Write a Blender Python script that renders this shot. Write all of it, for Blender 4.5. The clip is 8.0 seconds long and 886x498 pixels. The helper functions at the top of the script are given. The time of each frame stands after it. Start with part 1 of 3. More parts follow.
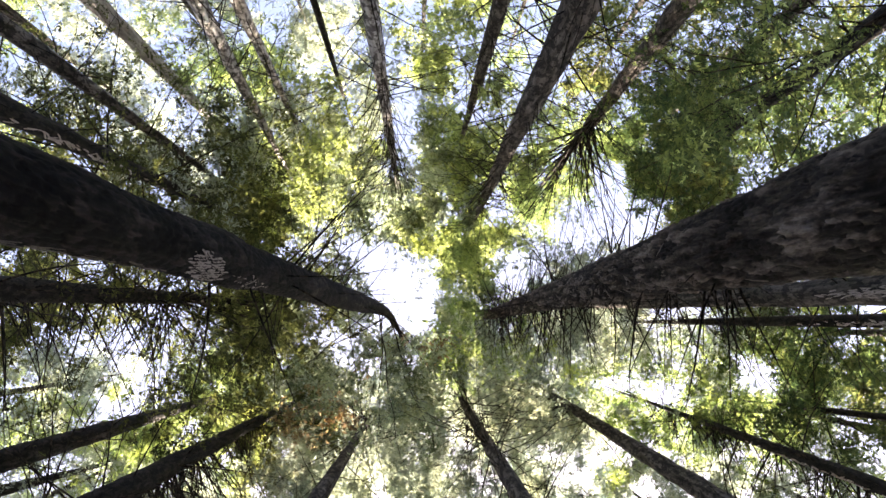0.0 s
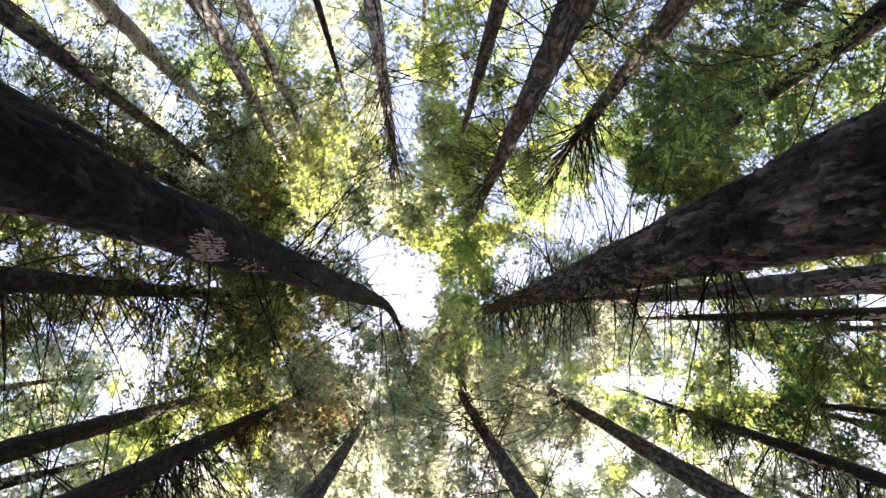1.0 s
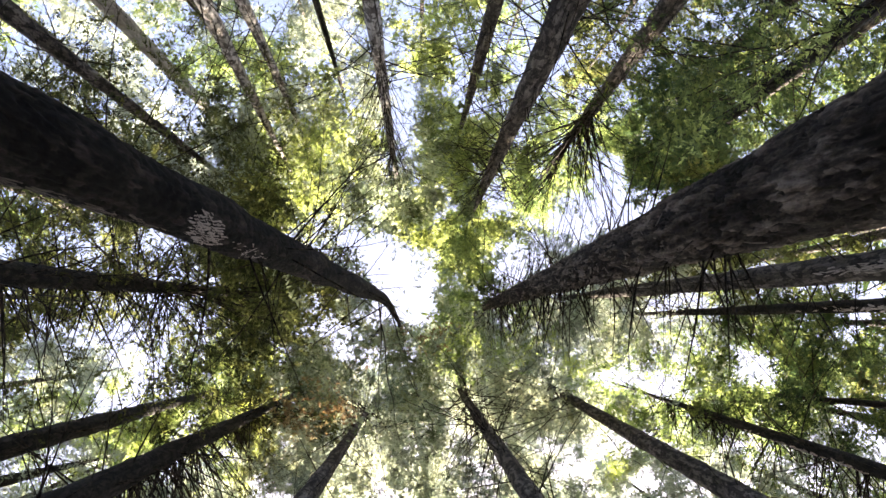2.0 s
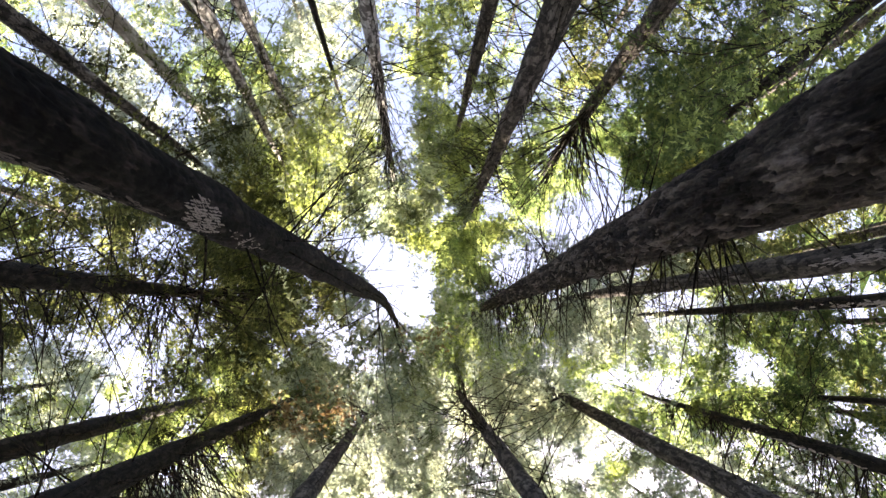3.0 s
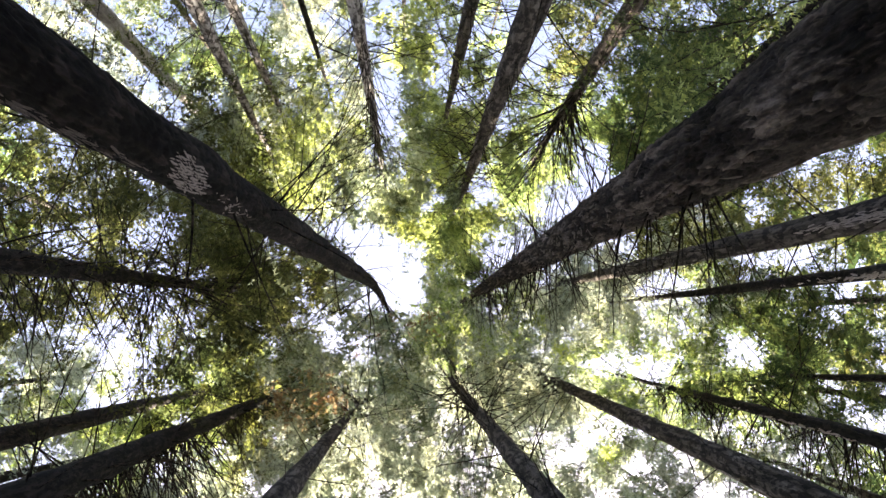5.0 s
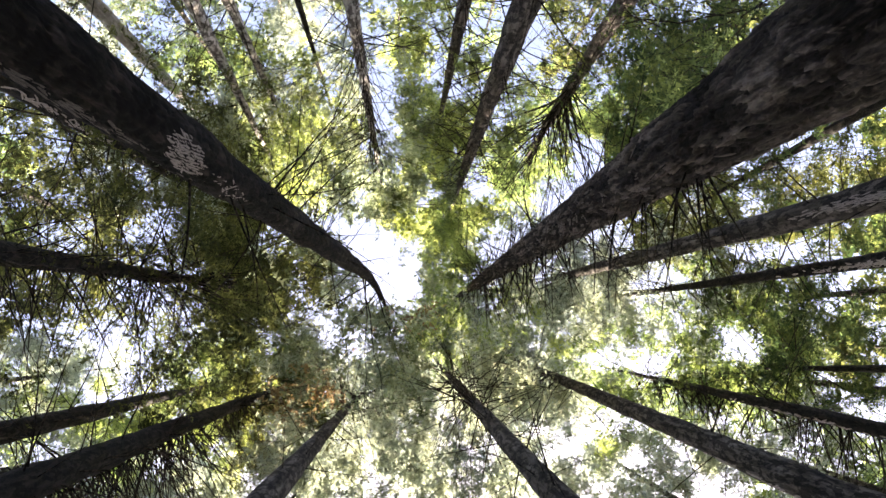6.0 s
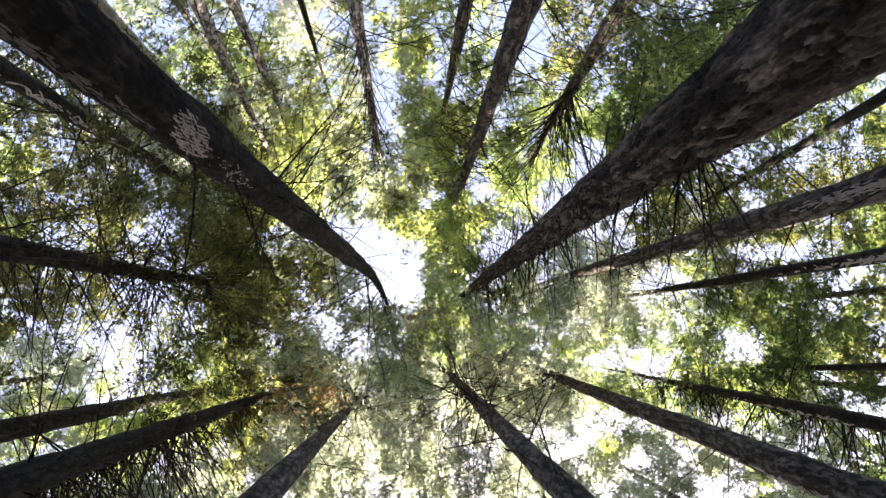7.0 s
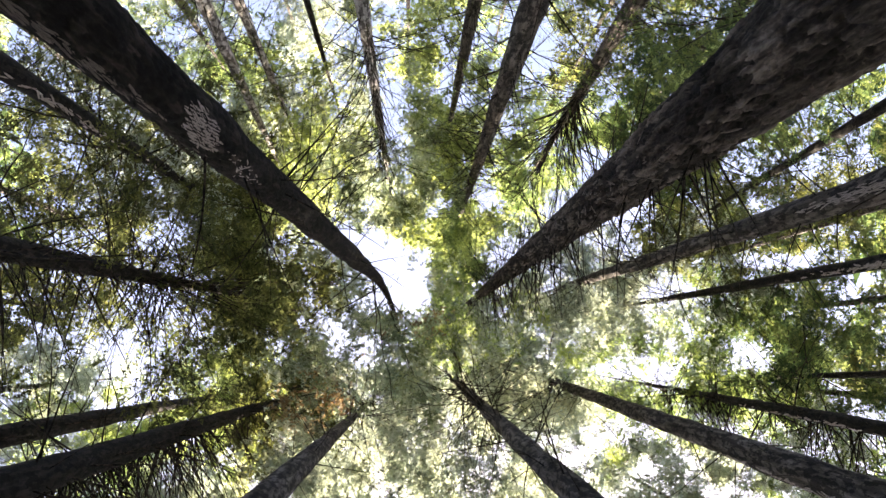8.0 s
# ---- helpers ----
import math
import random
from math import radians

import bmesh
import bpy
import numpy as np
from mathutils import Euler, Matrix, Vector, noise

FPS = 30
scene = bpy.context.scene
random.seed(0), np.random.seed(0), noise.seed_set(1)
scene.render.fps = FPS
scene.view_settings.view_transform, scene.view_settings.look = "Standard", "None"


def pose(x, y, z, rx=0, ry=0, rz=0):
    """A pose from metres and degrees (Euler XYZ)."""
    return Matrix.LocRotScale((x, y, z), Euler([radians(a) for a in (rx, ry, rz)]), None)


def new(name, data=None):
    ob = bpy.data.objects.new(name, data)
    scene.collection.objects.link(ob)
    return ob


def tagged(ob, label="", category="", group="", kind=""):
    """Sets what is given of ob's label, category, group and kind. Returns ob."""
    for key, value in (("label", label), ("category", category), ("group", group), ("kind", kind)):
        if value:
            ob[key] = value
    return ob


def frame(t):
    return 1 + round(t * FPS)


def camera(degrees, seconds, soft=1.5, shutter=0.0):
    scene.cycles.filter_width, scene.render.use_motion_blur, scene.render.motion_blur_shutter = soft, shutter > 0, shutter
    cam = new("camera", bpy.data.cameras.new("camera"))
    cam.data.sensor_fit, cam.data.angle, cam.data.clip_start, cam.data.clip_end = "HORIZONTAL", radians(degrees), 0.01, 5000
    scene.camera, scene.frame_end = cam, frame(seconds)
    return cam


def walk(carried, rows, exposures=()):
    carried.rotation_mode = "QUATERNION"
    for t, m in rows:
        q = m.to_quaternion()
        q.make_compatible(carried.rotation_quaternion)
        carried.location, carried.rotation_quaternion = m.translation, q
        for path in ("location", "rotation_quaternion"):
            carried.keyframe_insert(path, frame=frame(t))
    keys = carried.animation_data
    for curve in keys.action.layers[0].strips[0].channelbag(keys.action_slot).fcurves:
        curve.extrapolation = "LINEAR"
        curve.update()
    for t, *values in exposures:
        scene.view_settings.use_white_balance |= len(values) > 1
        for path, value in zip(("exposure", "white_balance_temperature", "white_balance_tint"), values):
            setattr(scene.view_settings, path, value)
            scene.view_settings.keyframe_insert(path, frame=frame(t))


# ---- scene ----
cam = camera(55.2, 8.0, soft=1.5)
PATH = [
    (0, -0.3458, -0.6050, 1.5584, 185.448, 1.820, -0.782),
    (0.5, -0.3455, -0.5170, 1.5653, 185.515, 1.829, -0.916),
    (1, -0.3455, -0.4457, 1.5709, 185.436, 1.832, -0.909),
    (1.5, -0.3500, -0.3727, 1.5799, 185.395, 1.860, -0.795),
    (3, -0.3278, -0.1012, 1.5546, 185.974, 1.990, -0.189),
    (3.5, -0.3142, -0.0087, 1.5469, 186.185, 2.072, 0.089),
    (4, -0.3040, 0.0778, 1.5396, 186.215, 2.193, 0.320),
    (4.5, -0.2898, 0.1697, 1.5425, 186.073, 2.323, 0.605),
    (5, -0.2845, 0.2569, 1.5370, 185.840, 2.473, 0.815),
    (6.5, -0.2924, 0.5569, 1.5000, 185.862, 2.731, 1.197),
    (7, -0.3056, 0.6744, 1.4871, 186.311, 2.563, 1.198),
    (7.5, -0.3173, 0.7738, 1.4712, 186.787, 2.365, 1.145),
    (8, -0.3188, 0.8564, 1.4438, 187.148, 2.150, 1.024),
]
walk(cam, [(t, pose(*r)) for t, *r in PATH], exposures=[(0, 3.1, 8000, 18), (8, 3.1, 8000, 18)])

# ---- world and sun: a high sun over the forest, low in the picture's bottom side ----
SUN_ELEV, SUN_AZ = 50.5, 10.0          # azimuth from +y towards +x
world = bpy.data.worlds.new("sky")
scene.world = world
world.use_nodes = True
wn = world.node_tree
sky = wn.nodes.new("ShaderNodeTexSky")
sky.sky_type, sky.sun_disc = "NISHITA", False
sky.sun_elevation, sky.sun_rotation = radians(SUN_ELEV), radians(SUN_AZ)
sky.dust_density, sky.air_density, sky.ozone_density = 1.4, 0.47, 0.3
wn.links.new(sky.outputs[0], wn.nodes["Background"].inputs[0])
wn.nodes["Background"].inputs[1].default_value = 0.15
sun = new("sun", bpy.data.lights.new("sun", "SUN"))
sun.data.energy, sun.data.angle, sun.data.color = 5.0, radians(0.55), (1.0, 0.95, 0.86)
to_sun = Vector((math.sin(radians(SUN_AZ)) * math.cos(radians(SUN_ELEV)), math.cos(radians(SUN_AZ)) * math.cos(radians(SUN_ELEV)), math.sin(radians(SUN_ELEV))))
sun.rotation_mode = "QUATERNION"
sun.rotation_quaternion = to_sun.to_track_quat("Z", "Y")
sun.location = to_sun * 80


# ---- materials ----
def material(name):
    m = bpy.data.materials.new(name)
    m.use_nodes = True
    return m, m.node_tree.nodes, m.node_tree.links, m.node_tree.nodes["Principled BSDF"]


def ramp(nodes, stops):
    r = nodes.new("ShaderNodeValToRGB")
    while len(r.color_ramp.elements) < len(stops):
        r.color_ramp.elements.new(0.5)
    for e, (p, c) in zip(r.color_ramp.elements, stops):
        e.position, e.color = p, (*c, 1)
    return r


def noise_node(nodes, links, scale, detail=4.0, stretch=(1, 1, 1), rough=0.6):
    co = nodes.new("ShaderNodeTexCoord")
    mp = nodes.new("ShaderNodeMapping")
    mp.inputs["Scale"].default_value = stretch
    n = nodes.new("ShaderNodeTexNoise")
    n.inputs["Scale"].default_value, n.inputs["Detail"].default_value, n.inputs["Roughness"].default_value = scale, detail, rough
    links.new(co.outputs["Object"], mp.inputs[0])
    links.new(mp.outputs[0], n.inputs["Vector"])
    return n


def bark_material(name, dark, mid, light, relief=0.03, blotch=0.85, crisp=0.0, plated=False):
    """Furrowed bark: long plates along the stem, finer grain in them, grey weathered patches."""
    m, nodes, links, bsdf = material(name)
    plates = noise_node(nodes, links, 11 + 7 * crisp, 3, (1, 1, 0.09), 0.55)
    grain = noise_node(nodes, links, 45, 5, (1, 1, 0.25), 0.7)
    patch = noise_node(nodes, links, 1.3, 4, (1, 1, 0.5), 0.6)
    mix = nodes.new("ShaderNodeMath")
    mix.operation = "MULTIPLY_ADD"
    mix.inputs[1].default_value = 0.45 + 0.25 * crisp
    links.new(grain.outputs[0], mix.inputs[0])
    links.new(plates.outputs[0], mix.inputs[2])
    col = ramp(nodes, [(0.45 + 0.26 * crisp, dark), (0.66 + 0.18 * crisp, mid), (0.9 + 0.06 * crisp, light)])
    links.new(mix.outputs[0], col.inputs[0])
    tone = ramp(nodes, [(0.35, (0.75, 0.72, 0.7)), (0.65, (1.15, 1.18, 1.2))])
    links.new(patch.outputs[0], tone.inputs[0])
    mul = nodes.new("ShaderNodeMixRGB")
    mul.blend_type = "MULTIPLY"
    mul.inputs[0].default_value = 1
    links.new(col.outputs[0], mul.inputs[1])
    links.new(tone.outputs[0], mul.inputs[2])
    blot = noise_node(nodes, links, 9.5, 3, (1, 1, 0.4), 0.6)
    spots = ramp(nodes, [(0.47, (0.16, 0.15, 0.145)), (0.52, (1.15, 1.15, 1.15))])
    links.new(blot.outputs[0], spots.inputs[0])
    mottle = nodes.new("ShaderNodeMixRGB")
    mottle.blend_type = "MULTIPLY"
    mottle.inputs[0].default_value = blotch
    links.new(mul.outputs[0], mottle.inputs[1])
    links.new(spots.outputs[0], mottle.inputs[2])
    last = mottle
    if plated:                      # each plate of thick bark weathers to a tone of its own
        att = nodes.new("ShaderNodeAttribute")
        att.attribute_name = "plate"
        tones = ramp(nodes, [(0.12, (0.3, 0.285, 0.275)), (0.55, (1.0, 0.97, 0.94)), (0.95, (3.3, 3.2, 3.1))])
        links.new(att.outputs["Fac"], tones.inputs[0])
        last = nodes.new("ShaderNodeMixRGB")
        last.blend_type = "MULTIPLY"
        last.inputs[0].default_value = 1
        links.new(mottle.outputs[0], last.inputs[1])
        links.new(tones.outputs[0], last.inputs[2])
    links.new(last.outputs[0], bsdf.inputs["Base Color"])
    bump = nodes.new("ShaderNodeBump")
    bump.inputs["Strength"].default_value, bump.inputs["Distance"].default_value = 0.8, relief
    links.new(mix.outputs[0], bump.inputs["Height"])
    links.new(bump.outputs[0], bsdf.inputs["Normal"])
    bsdf.inputs["Roughness"].default_value = 0.92
    bsdf.inputs["Specular IOR Level"].default_value = 0.2
    return m


def leaf_material(name, stops, glow, share=0.68):
    """Thin leaves: stops colour them from dark to light by each leaf's own tint; glow scales the light let through."""
    m, nodes, links, bsdf = material(name)
    att = nodes.new("ShaderNodeAttribute")
    att.attribute_name = "tint"
    big = noise_node(nodes, links, 0.35, 3)
    add = nodes.new("ShaderNodeMath")
    add.operation = "MULTIPLY_ADD"
    add.inputs[1].default_value, add.inputs[2].default_value = 1.5, -0.75
    links.new(big.outputs[0], add.inputs[0])
    total = nodes.new("ShaderNodeMath")
    total.use_clamp = True
    links.new(add.outputs[0], total.inputs[0])
    links.new(att.outputs["Fac"], total.inputs[1])
    col = ramp(nodes, stops)
    links.new(total.outputs[0], col.inputs[0])
    drift = ramp(nodes, [(0.36, (0.9, 0.98, 1.15)), (0.64, (1.04, 1.02, 0.9))])   # cool and yellowed growth
    links.new(noise_node(nodes, links, 0.6, 2).outputs[0], drift.inputs[0])
    hue = nodes.new("ShaderNodeMixRGB")
    hue.blend_type = "MULTIPLY"
    hue.inputs[0].default_value = 1
    links.new(col.outputs[0], hue.inputs[1])
    links.new(drift.outputs[0], hue.inputs[2])
    col = hue
    links.new(col.outputs[0], bsdf.inputs["Base Color"])
    bsdf.inputs["Roughness"].default_value = 0.55
    bsdf.inputs["Specular IOR Level"].default_value = 0.3
    tr = nodes.new("ShaderNodeBsdfTranslucent")
    tint = nodes.new("ShaderNodeMixRGB")
    tint.blend_type = "MULTIPLY"
    tint.inputs[0].default_value, tint.inputs[2].default_value = 1, (*glow, 1)
    links.new(col.outputs[0], tint.inputs[1])
    links.new(tint.outputs[0], tr.inputs["Color"])
    mx = nodes.new("ShaderNodeMixShader")
    mx.inputs[0].default_value = share
    links.new(bsdf.outputs[0], mx.inputs[1])
    links.new(tr.outputs[0], mx.inputs[2])
    links.new(mx.outputs[0], nodes["Material Output"].inputs["Surface"])
    return m


BARK_BROWN = bark_material("redwood_bark", (0.013, 0.0112, 0.01), (0.053, 0.046, 0.041), (0.15, 0.134, 0.122))
BARK_PLATED = bark_material("plated_bark", (0.0145, 0.0123, 0.011), (0.033, 0.028, 0.025), (0.08, 0.07, 0.063), 0.02, 0.25, 0.4, True)
# Pale colour for flakes that stand in for sun flecks.
BARK_SUNFLECK = bark_material("sunfleck_bark", (0.18, 0.152, 0.14), (0.36, 0.315, 0.295), (0.52, 0.465, 0.44), 0.008, 0.2)
BARK_FLAKE = bark_material("flaked_bark", (0.05, 0.043, 0.038), (0.125, 0.108, 0.097), (0.22, 0.196, 0.178), 0.008, 0.2)
BARK_SMOOTH = bark_material("smooth_pale_bark", (0.13, 0.125, 0.12), (0.24, 0.235, 0.23), (0.36, 0.355, 0.35), 0.005, 0.25)
# Grey bark lightened in colour for stems that the sun strikes.
BARK_SUNLIT = bark_material("sunlit_grey_bark", (0.07, 0.066, 0.062), (0.25, 0.24, 0.23), (0.44, 0.43, 0.42), 0.012)
# These two barks are darkened in colour to stand in for shade.
BARK_SHADED_BLACK = bark_material("shaded_black_bark", (0.0045, 0.0038, 0.0034), (0.009, 0.0078, 0.007), (0.022, 0.019, 0.0175), 0.012, 0.3, 0.5, True)
BARK_SHADED = bark_material("shaded_bark", (0.0055, 0.0047, 0.0041), (0.011, 0.0094, 0.0083), (0.03, 0.026, 0.023))
TWIG = bark_material("twig_bark", (0.007, 0.0057, 0.0047), (0.02, 0.016, 0.0128), (0.055, 0.045, 0.036), 0.003)
LEAF = {
    "green": leaf_material("needle_green", [(0, (0.034, 0.049, 0.021)), (0.5, (0.085, 0.107, 0.042)), (1, (0.165, 0.188, 0.08))], (3.3, 3.45, 2.85)),
    "olive": leaf_material("leaf_olive", [(0, (0.039, 0.046, 0.018)), (0.5, (0.098, 0.11, 0.04)), (1, (0.185, 0.194, 0.078))], (3.15, 3.4, 2.8)),
    # Lit and shade put sunlight and shadow into the leaf colour.
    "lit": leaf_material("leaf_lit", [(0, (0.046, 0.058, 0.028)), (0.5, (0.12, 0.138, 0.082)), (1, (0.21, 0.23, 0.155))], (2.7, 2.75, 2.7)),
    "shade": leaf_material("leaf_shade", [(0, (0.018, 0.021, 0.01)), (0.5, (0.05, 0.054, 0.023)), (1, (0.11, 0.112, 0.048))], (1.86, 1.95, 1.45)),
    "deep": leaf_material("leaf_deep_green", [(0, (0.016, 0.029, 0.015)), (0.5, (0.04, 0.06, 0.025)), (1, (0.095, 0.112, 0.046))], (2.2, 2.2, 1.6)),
    # Pale holds the haze and backlight of far crowns in its colour.
    "pale": leaf_material("leaf_hazed", [(0, (0.09, 0.1, 0.074)), (0.5, (0.19, 0.206, 0.155)), (1, (0.285, 0.3, 0.24))], (1.95, 2.05, 2.02)),
    "dry": leaf_material("leaf_dry", [(0, (0.09, 0.055, 0.032)), (0.5, (0.19, 0.135, 0.085)), (1, (0.27, 0.225, 0.14))], (1.85, 1.8, 1.6)),
}

# ---- canopy fitted to the camera's view: cones from the eye, x, y and half widths 21.5 m up, and the share of leaves left or added ----
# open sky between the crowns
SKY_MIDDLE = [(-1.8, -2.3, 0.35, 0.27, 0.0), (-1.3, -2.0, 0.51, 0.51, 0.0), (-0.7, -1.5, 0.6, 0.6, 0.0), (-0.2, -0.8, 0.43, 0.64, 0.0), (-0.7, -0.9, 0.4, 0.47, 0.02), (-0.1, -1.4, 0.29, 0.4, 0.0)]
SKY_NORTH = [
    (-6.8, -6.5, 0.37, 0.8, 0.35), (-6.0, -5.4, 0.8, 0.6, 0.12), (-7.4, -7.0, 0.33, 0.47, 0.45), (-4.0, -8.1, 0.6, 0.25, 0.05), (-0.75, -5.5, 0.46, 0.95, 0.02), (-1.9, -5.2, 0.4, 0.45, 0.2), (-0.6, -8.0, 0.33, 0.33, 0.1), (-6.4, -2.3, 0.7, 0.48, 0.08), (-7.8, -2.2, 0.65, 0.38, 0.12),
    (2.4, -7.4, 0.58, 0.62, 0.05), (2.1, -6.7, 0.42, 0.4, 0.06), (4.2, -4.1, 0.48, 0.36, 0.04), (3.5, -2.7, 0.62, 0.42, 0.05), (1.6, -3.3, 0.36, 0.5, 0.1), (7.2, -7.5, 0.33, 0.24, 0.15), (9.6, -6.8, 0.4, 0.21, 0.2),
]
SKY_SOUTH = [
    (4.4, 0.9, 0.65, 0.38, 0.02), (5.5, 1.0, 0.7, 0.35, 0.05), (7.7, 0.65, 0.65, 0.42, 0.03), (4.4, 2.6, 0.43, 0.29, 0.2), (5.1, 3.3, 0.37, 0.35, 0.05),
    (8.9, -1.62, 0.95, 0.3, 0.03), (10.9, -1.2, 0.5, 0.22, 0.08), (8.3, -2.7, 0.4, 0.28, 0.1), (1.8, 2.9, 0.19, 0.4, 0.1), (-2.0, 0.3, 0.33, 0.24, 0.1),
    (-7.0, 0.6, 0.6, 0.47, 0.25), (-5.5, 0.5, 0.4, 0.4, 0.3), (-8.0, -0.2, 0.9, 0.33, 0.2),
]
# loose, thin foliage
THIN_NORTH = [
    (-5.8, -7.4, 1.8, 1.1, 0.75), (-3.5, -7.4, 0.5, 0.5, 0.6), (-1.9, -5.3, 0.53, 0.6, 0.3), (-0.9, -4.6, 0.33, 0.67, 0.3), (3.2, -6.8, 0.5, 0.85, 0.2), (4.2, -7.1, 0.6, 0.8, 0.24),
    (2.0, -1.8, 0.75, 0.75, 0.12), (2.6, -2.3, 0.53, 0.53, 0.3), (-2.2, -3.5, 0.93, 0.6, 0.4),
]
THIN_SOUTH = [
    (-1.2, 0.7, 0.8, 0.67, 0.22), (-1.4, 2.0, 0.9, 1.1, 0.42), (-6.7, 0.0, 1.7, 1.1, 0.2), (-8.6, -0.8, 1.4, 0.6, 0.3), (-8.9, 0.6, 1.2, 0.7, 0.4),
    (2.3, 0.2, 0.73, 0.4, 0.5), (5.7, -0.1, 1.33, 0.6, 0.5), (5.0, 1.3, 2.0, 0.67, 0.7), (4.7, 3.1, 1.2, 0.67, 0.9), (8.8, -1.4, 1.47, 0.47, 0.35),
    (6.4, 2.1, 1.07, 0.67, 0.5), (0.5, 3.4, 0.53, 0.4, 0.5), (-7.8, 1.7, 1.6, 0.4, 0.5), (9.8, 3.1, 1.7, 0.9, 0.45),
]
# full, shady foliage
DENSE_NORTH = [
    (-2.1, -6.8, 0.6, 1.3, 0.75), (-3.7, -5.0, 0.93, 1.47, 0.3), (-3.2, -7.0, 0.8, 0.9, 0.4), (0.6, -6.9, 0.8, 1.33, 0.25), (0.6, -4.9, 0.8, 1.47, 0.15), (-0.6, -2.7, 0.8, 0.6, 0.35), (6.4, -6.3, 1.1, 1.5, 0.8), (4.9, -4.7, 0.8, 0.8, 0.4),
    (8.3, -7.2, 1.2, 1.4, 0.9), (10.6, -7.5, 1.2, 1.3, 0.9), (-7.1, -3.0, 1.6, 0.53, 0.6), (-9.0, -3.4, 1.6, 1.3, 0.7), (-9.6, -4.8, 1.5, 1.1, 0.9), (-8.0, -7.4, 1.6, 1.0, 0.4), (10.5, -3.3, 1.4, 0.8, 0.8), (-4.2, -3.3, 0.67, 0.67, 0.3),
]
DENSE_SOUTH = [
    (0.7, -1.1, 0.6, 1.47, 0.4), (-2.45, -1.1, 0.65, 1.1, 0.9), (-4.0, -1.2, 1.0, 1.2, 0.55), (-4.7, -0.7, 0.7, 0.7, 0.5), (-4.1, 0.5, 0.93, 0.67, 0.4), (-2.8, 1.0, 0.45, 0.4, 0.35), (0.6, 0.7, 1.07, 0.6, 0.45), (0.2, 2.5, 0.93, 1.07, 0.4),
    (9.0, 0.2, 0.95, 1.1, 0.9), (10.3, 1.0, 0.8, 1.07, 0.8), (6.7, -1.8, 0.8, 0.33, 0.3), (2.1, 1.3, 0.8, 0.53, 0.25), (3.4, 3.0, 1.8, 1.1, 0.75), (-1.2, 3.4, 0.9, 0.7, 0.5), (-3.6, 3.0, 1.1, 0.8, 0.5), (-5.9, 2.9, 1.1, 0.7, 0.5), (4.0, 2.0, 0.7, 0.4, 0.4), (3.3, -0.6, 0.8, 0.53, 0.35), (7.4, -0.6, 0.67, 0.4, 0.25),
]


def wobble(p, seed, size):
    """A cheap smooth noise of places, about -1 to 1."""
    r = np.random.default_rng(seed)
    total = np.zeros(len(p))
    for i in range(7):
        k = r.normal(size=3)
        k *= (0.6 + 1.1 * r.random()) * 2 * math.pi / size / np.linalg.norm(k)
        total += np.sin(p @ k + r.random() * 6.28)
    return total / 2.2


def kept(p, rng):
    """Which leaves of the canopy stand: few in its openings as seen from the eye, many in its full parts, in loose
    clumps elsewhere.
    """
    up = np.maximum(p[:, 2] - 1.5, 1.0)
    # Places projected from the eye, so openings fit the camera's view.
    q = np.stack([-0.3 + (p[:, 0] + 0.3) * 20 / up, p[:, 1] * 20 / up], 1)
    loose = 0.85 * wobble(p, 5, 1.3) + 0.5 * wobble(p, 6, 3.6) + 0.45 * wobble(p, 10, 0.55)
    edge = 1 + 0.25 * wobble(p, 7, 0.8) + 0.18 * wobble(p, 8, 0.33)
    full = 0.44 + 0.4 * np.clip(q[:, 1] - 0.8, 0, 1)      # fuller towards the view's lower side
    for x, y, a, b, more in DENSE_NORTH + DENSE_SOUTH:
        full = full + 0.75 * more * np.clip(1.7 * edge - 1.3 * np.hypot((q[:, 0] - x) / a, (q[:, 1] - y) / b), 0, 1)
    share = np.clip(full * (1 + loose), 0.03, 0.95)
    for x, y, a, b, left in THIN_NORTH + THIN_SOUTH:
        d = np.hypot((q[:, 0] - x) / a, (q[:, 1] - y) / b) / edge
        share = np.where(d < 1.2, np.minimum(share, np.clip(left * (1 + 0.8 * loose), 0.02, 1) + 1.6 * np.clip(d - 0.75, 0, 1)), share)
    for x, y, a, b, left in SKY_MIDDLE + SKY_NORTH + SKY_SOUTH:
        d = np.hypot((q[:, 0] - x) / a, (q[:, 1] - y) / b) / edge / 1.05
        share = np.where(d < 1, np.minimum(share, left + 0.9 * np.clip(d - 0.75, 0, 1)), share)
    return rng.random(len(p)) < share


# ---- building helpers ----
def part(name, mesh, mat, parent, label="", kind=""):
    ob = new(name, mesh)
    if mat and not mesh.materials:
        mesh.materials.append(mat)
    ob.parent = parent
    return tagged(ob, label, kind=kind)


def mesh_from(name, verts, quads, smooth=True, corners=4):
    me = bpy.data.meshes.new(name)
    verts, quads = np.asarray(verts, np.float32), np.asarray(quads, np.int32)
    me.vertices.add(len(verts))
    me.vertices.foreach_set("co", verts.ravel())
    me.loops.add(quads.size)
    me.loops.foreach_set("vertex_index", quads.ravel())
    me.polygons.add(len(quads))
    me.polygons.foreach_set("loop_start", np.arange(0, quads.size, corners, dtype=np.int32))
    if smooth:
        me.polygons.foreach_set("use_smooth", np.ones(len(quads), bool))
    me.update(calc_edges=True)
    return me


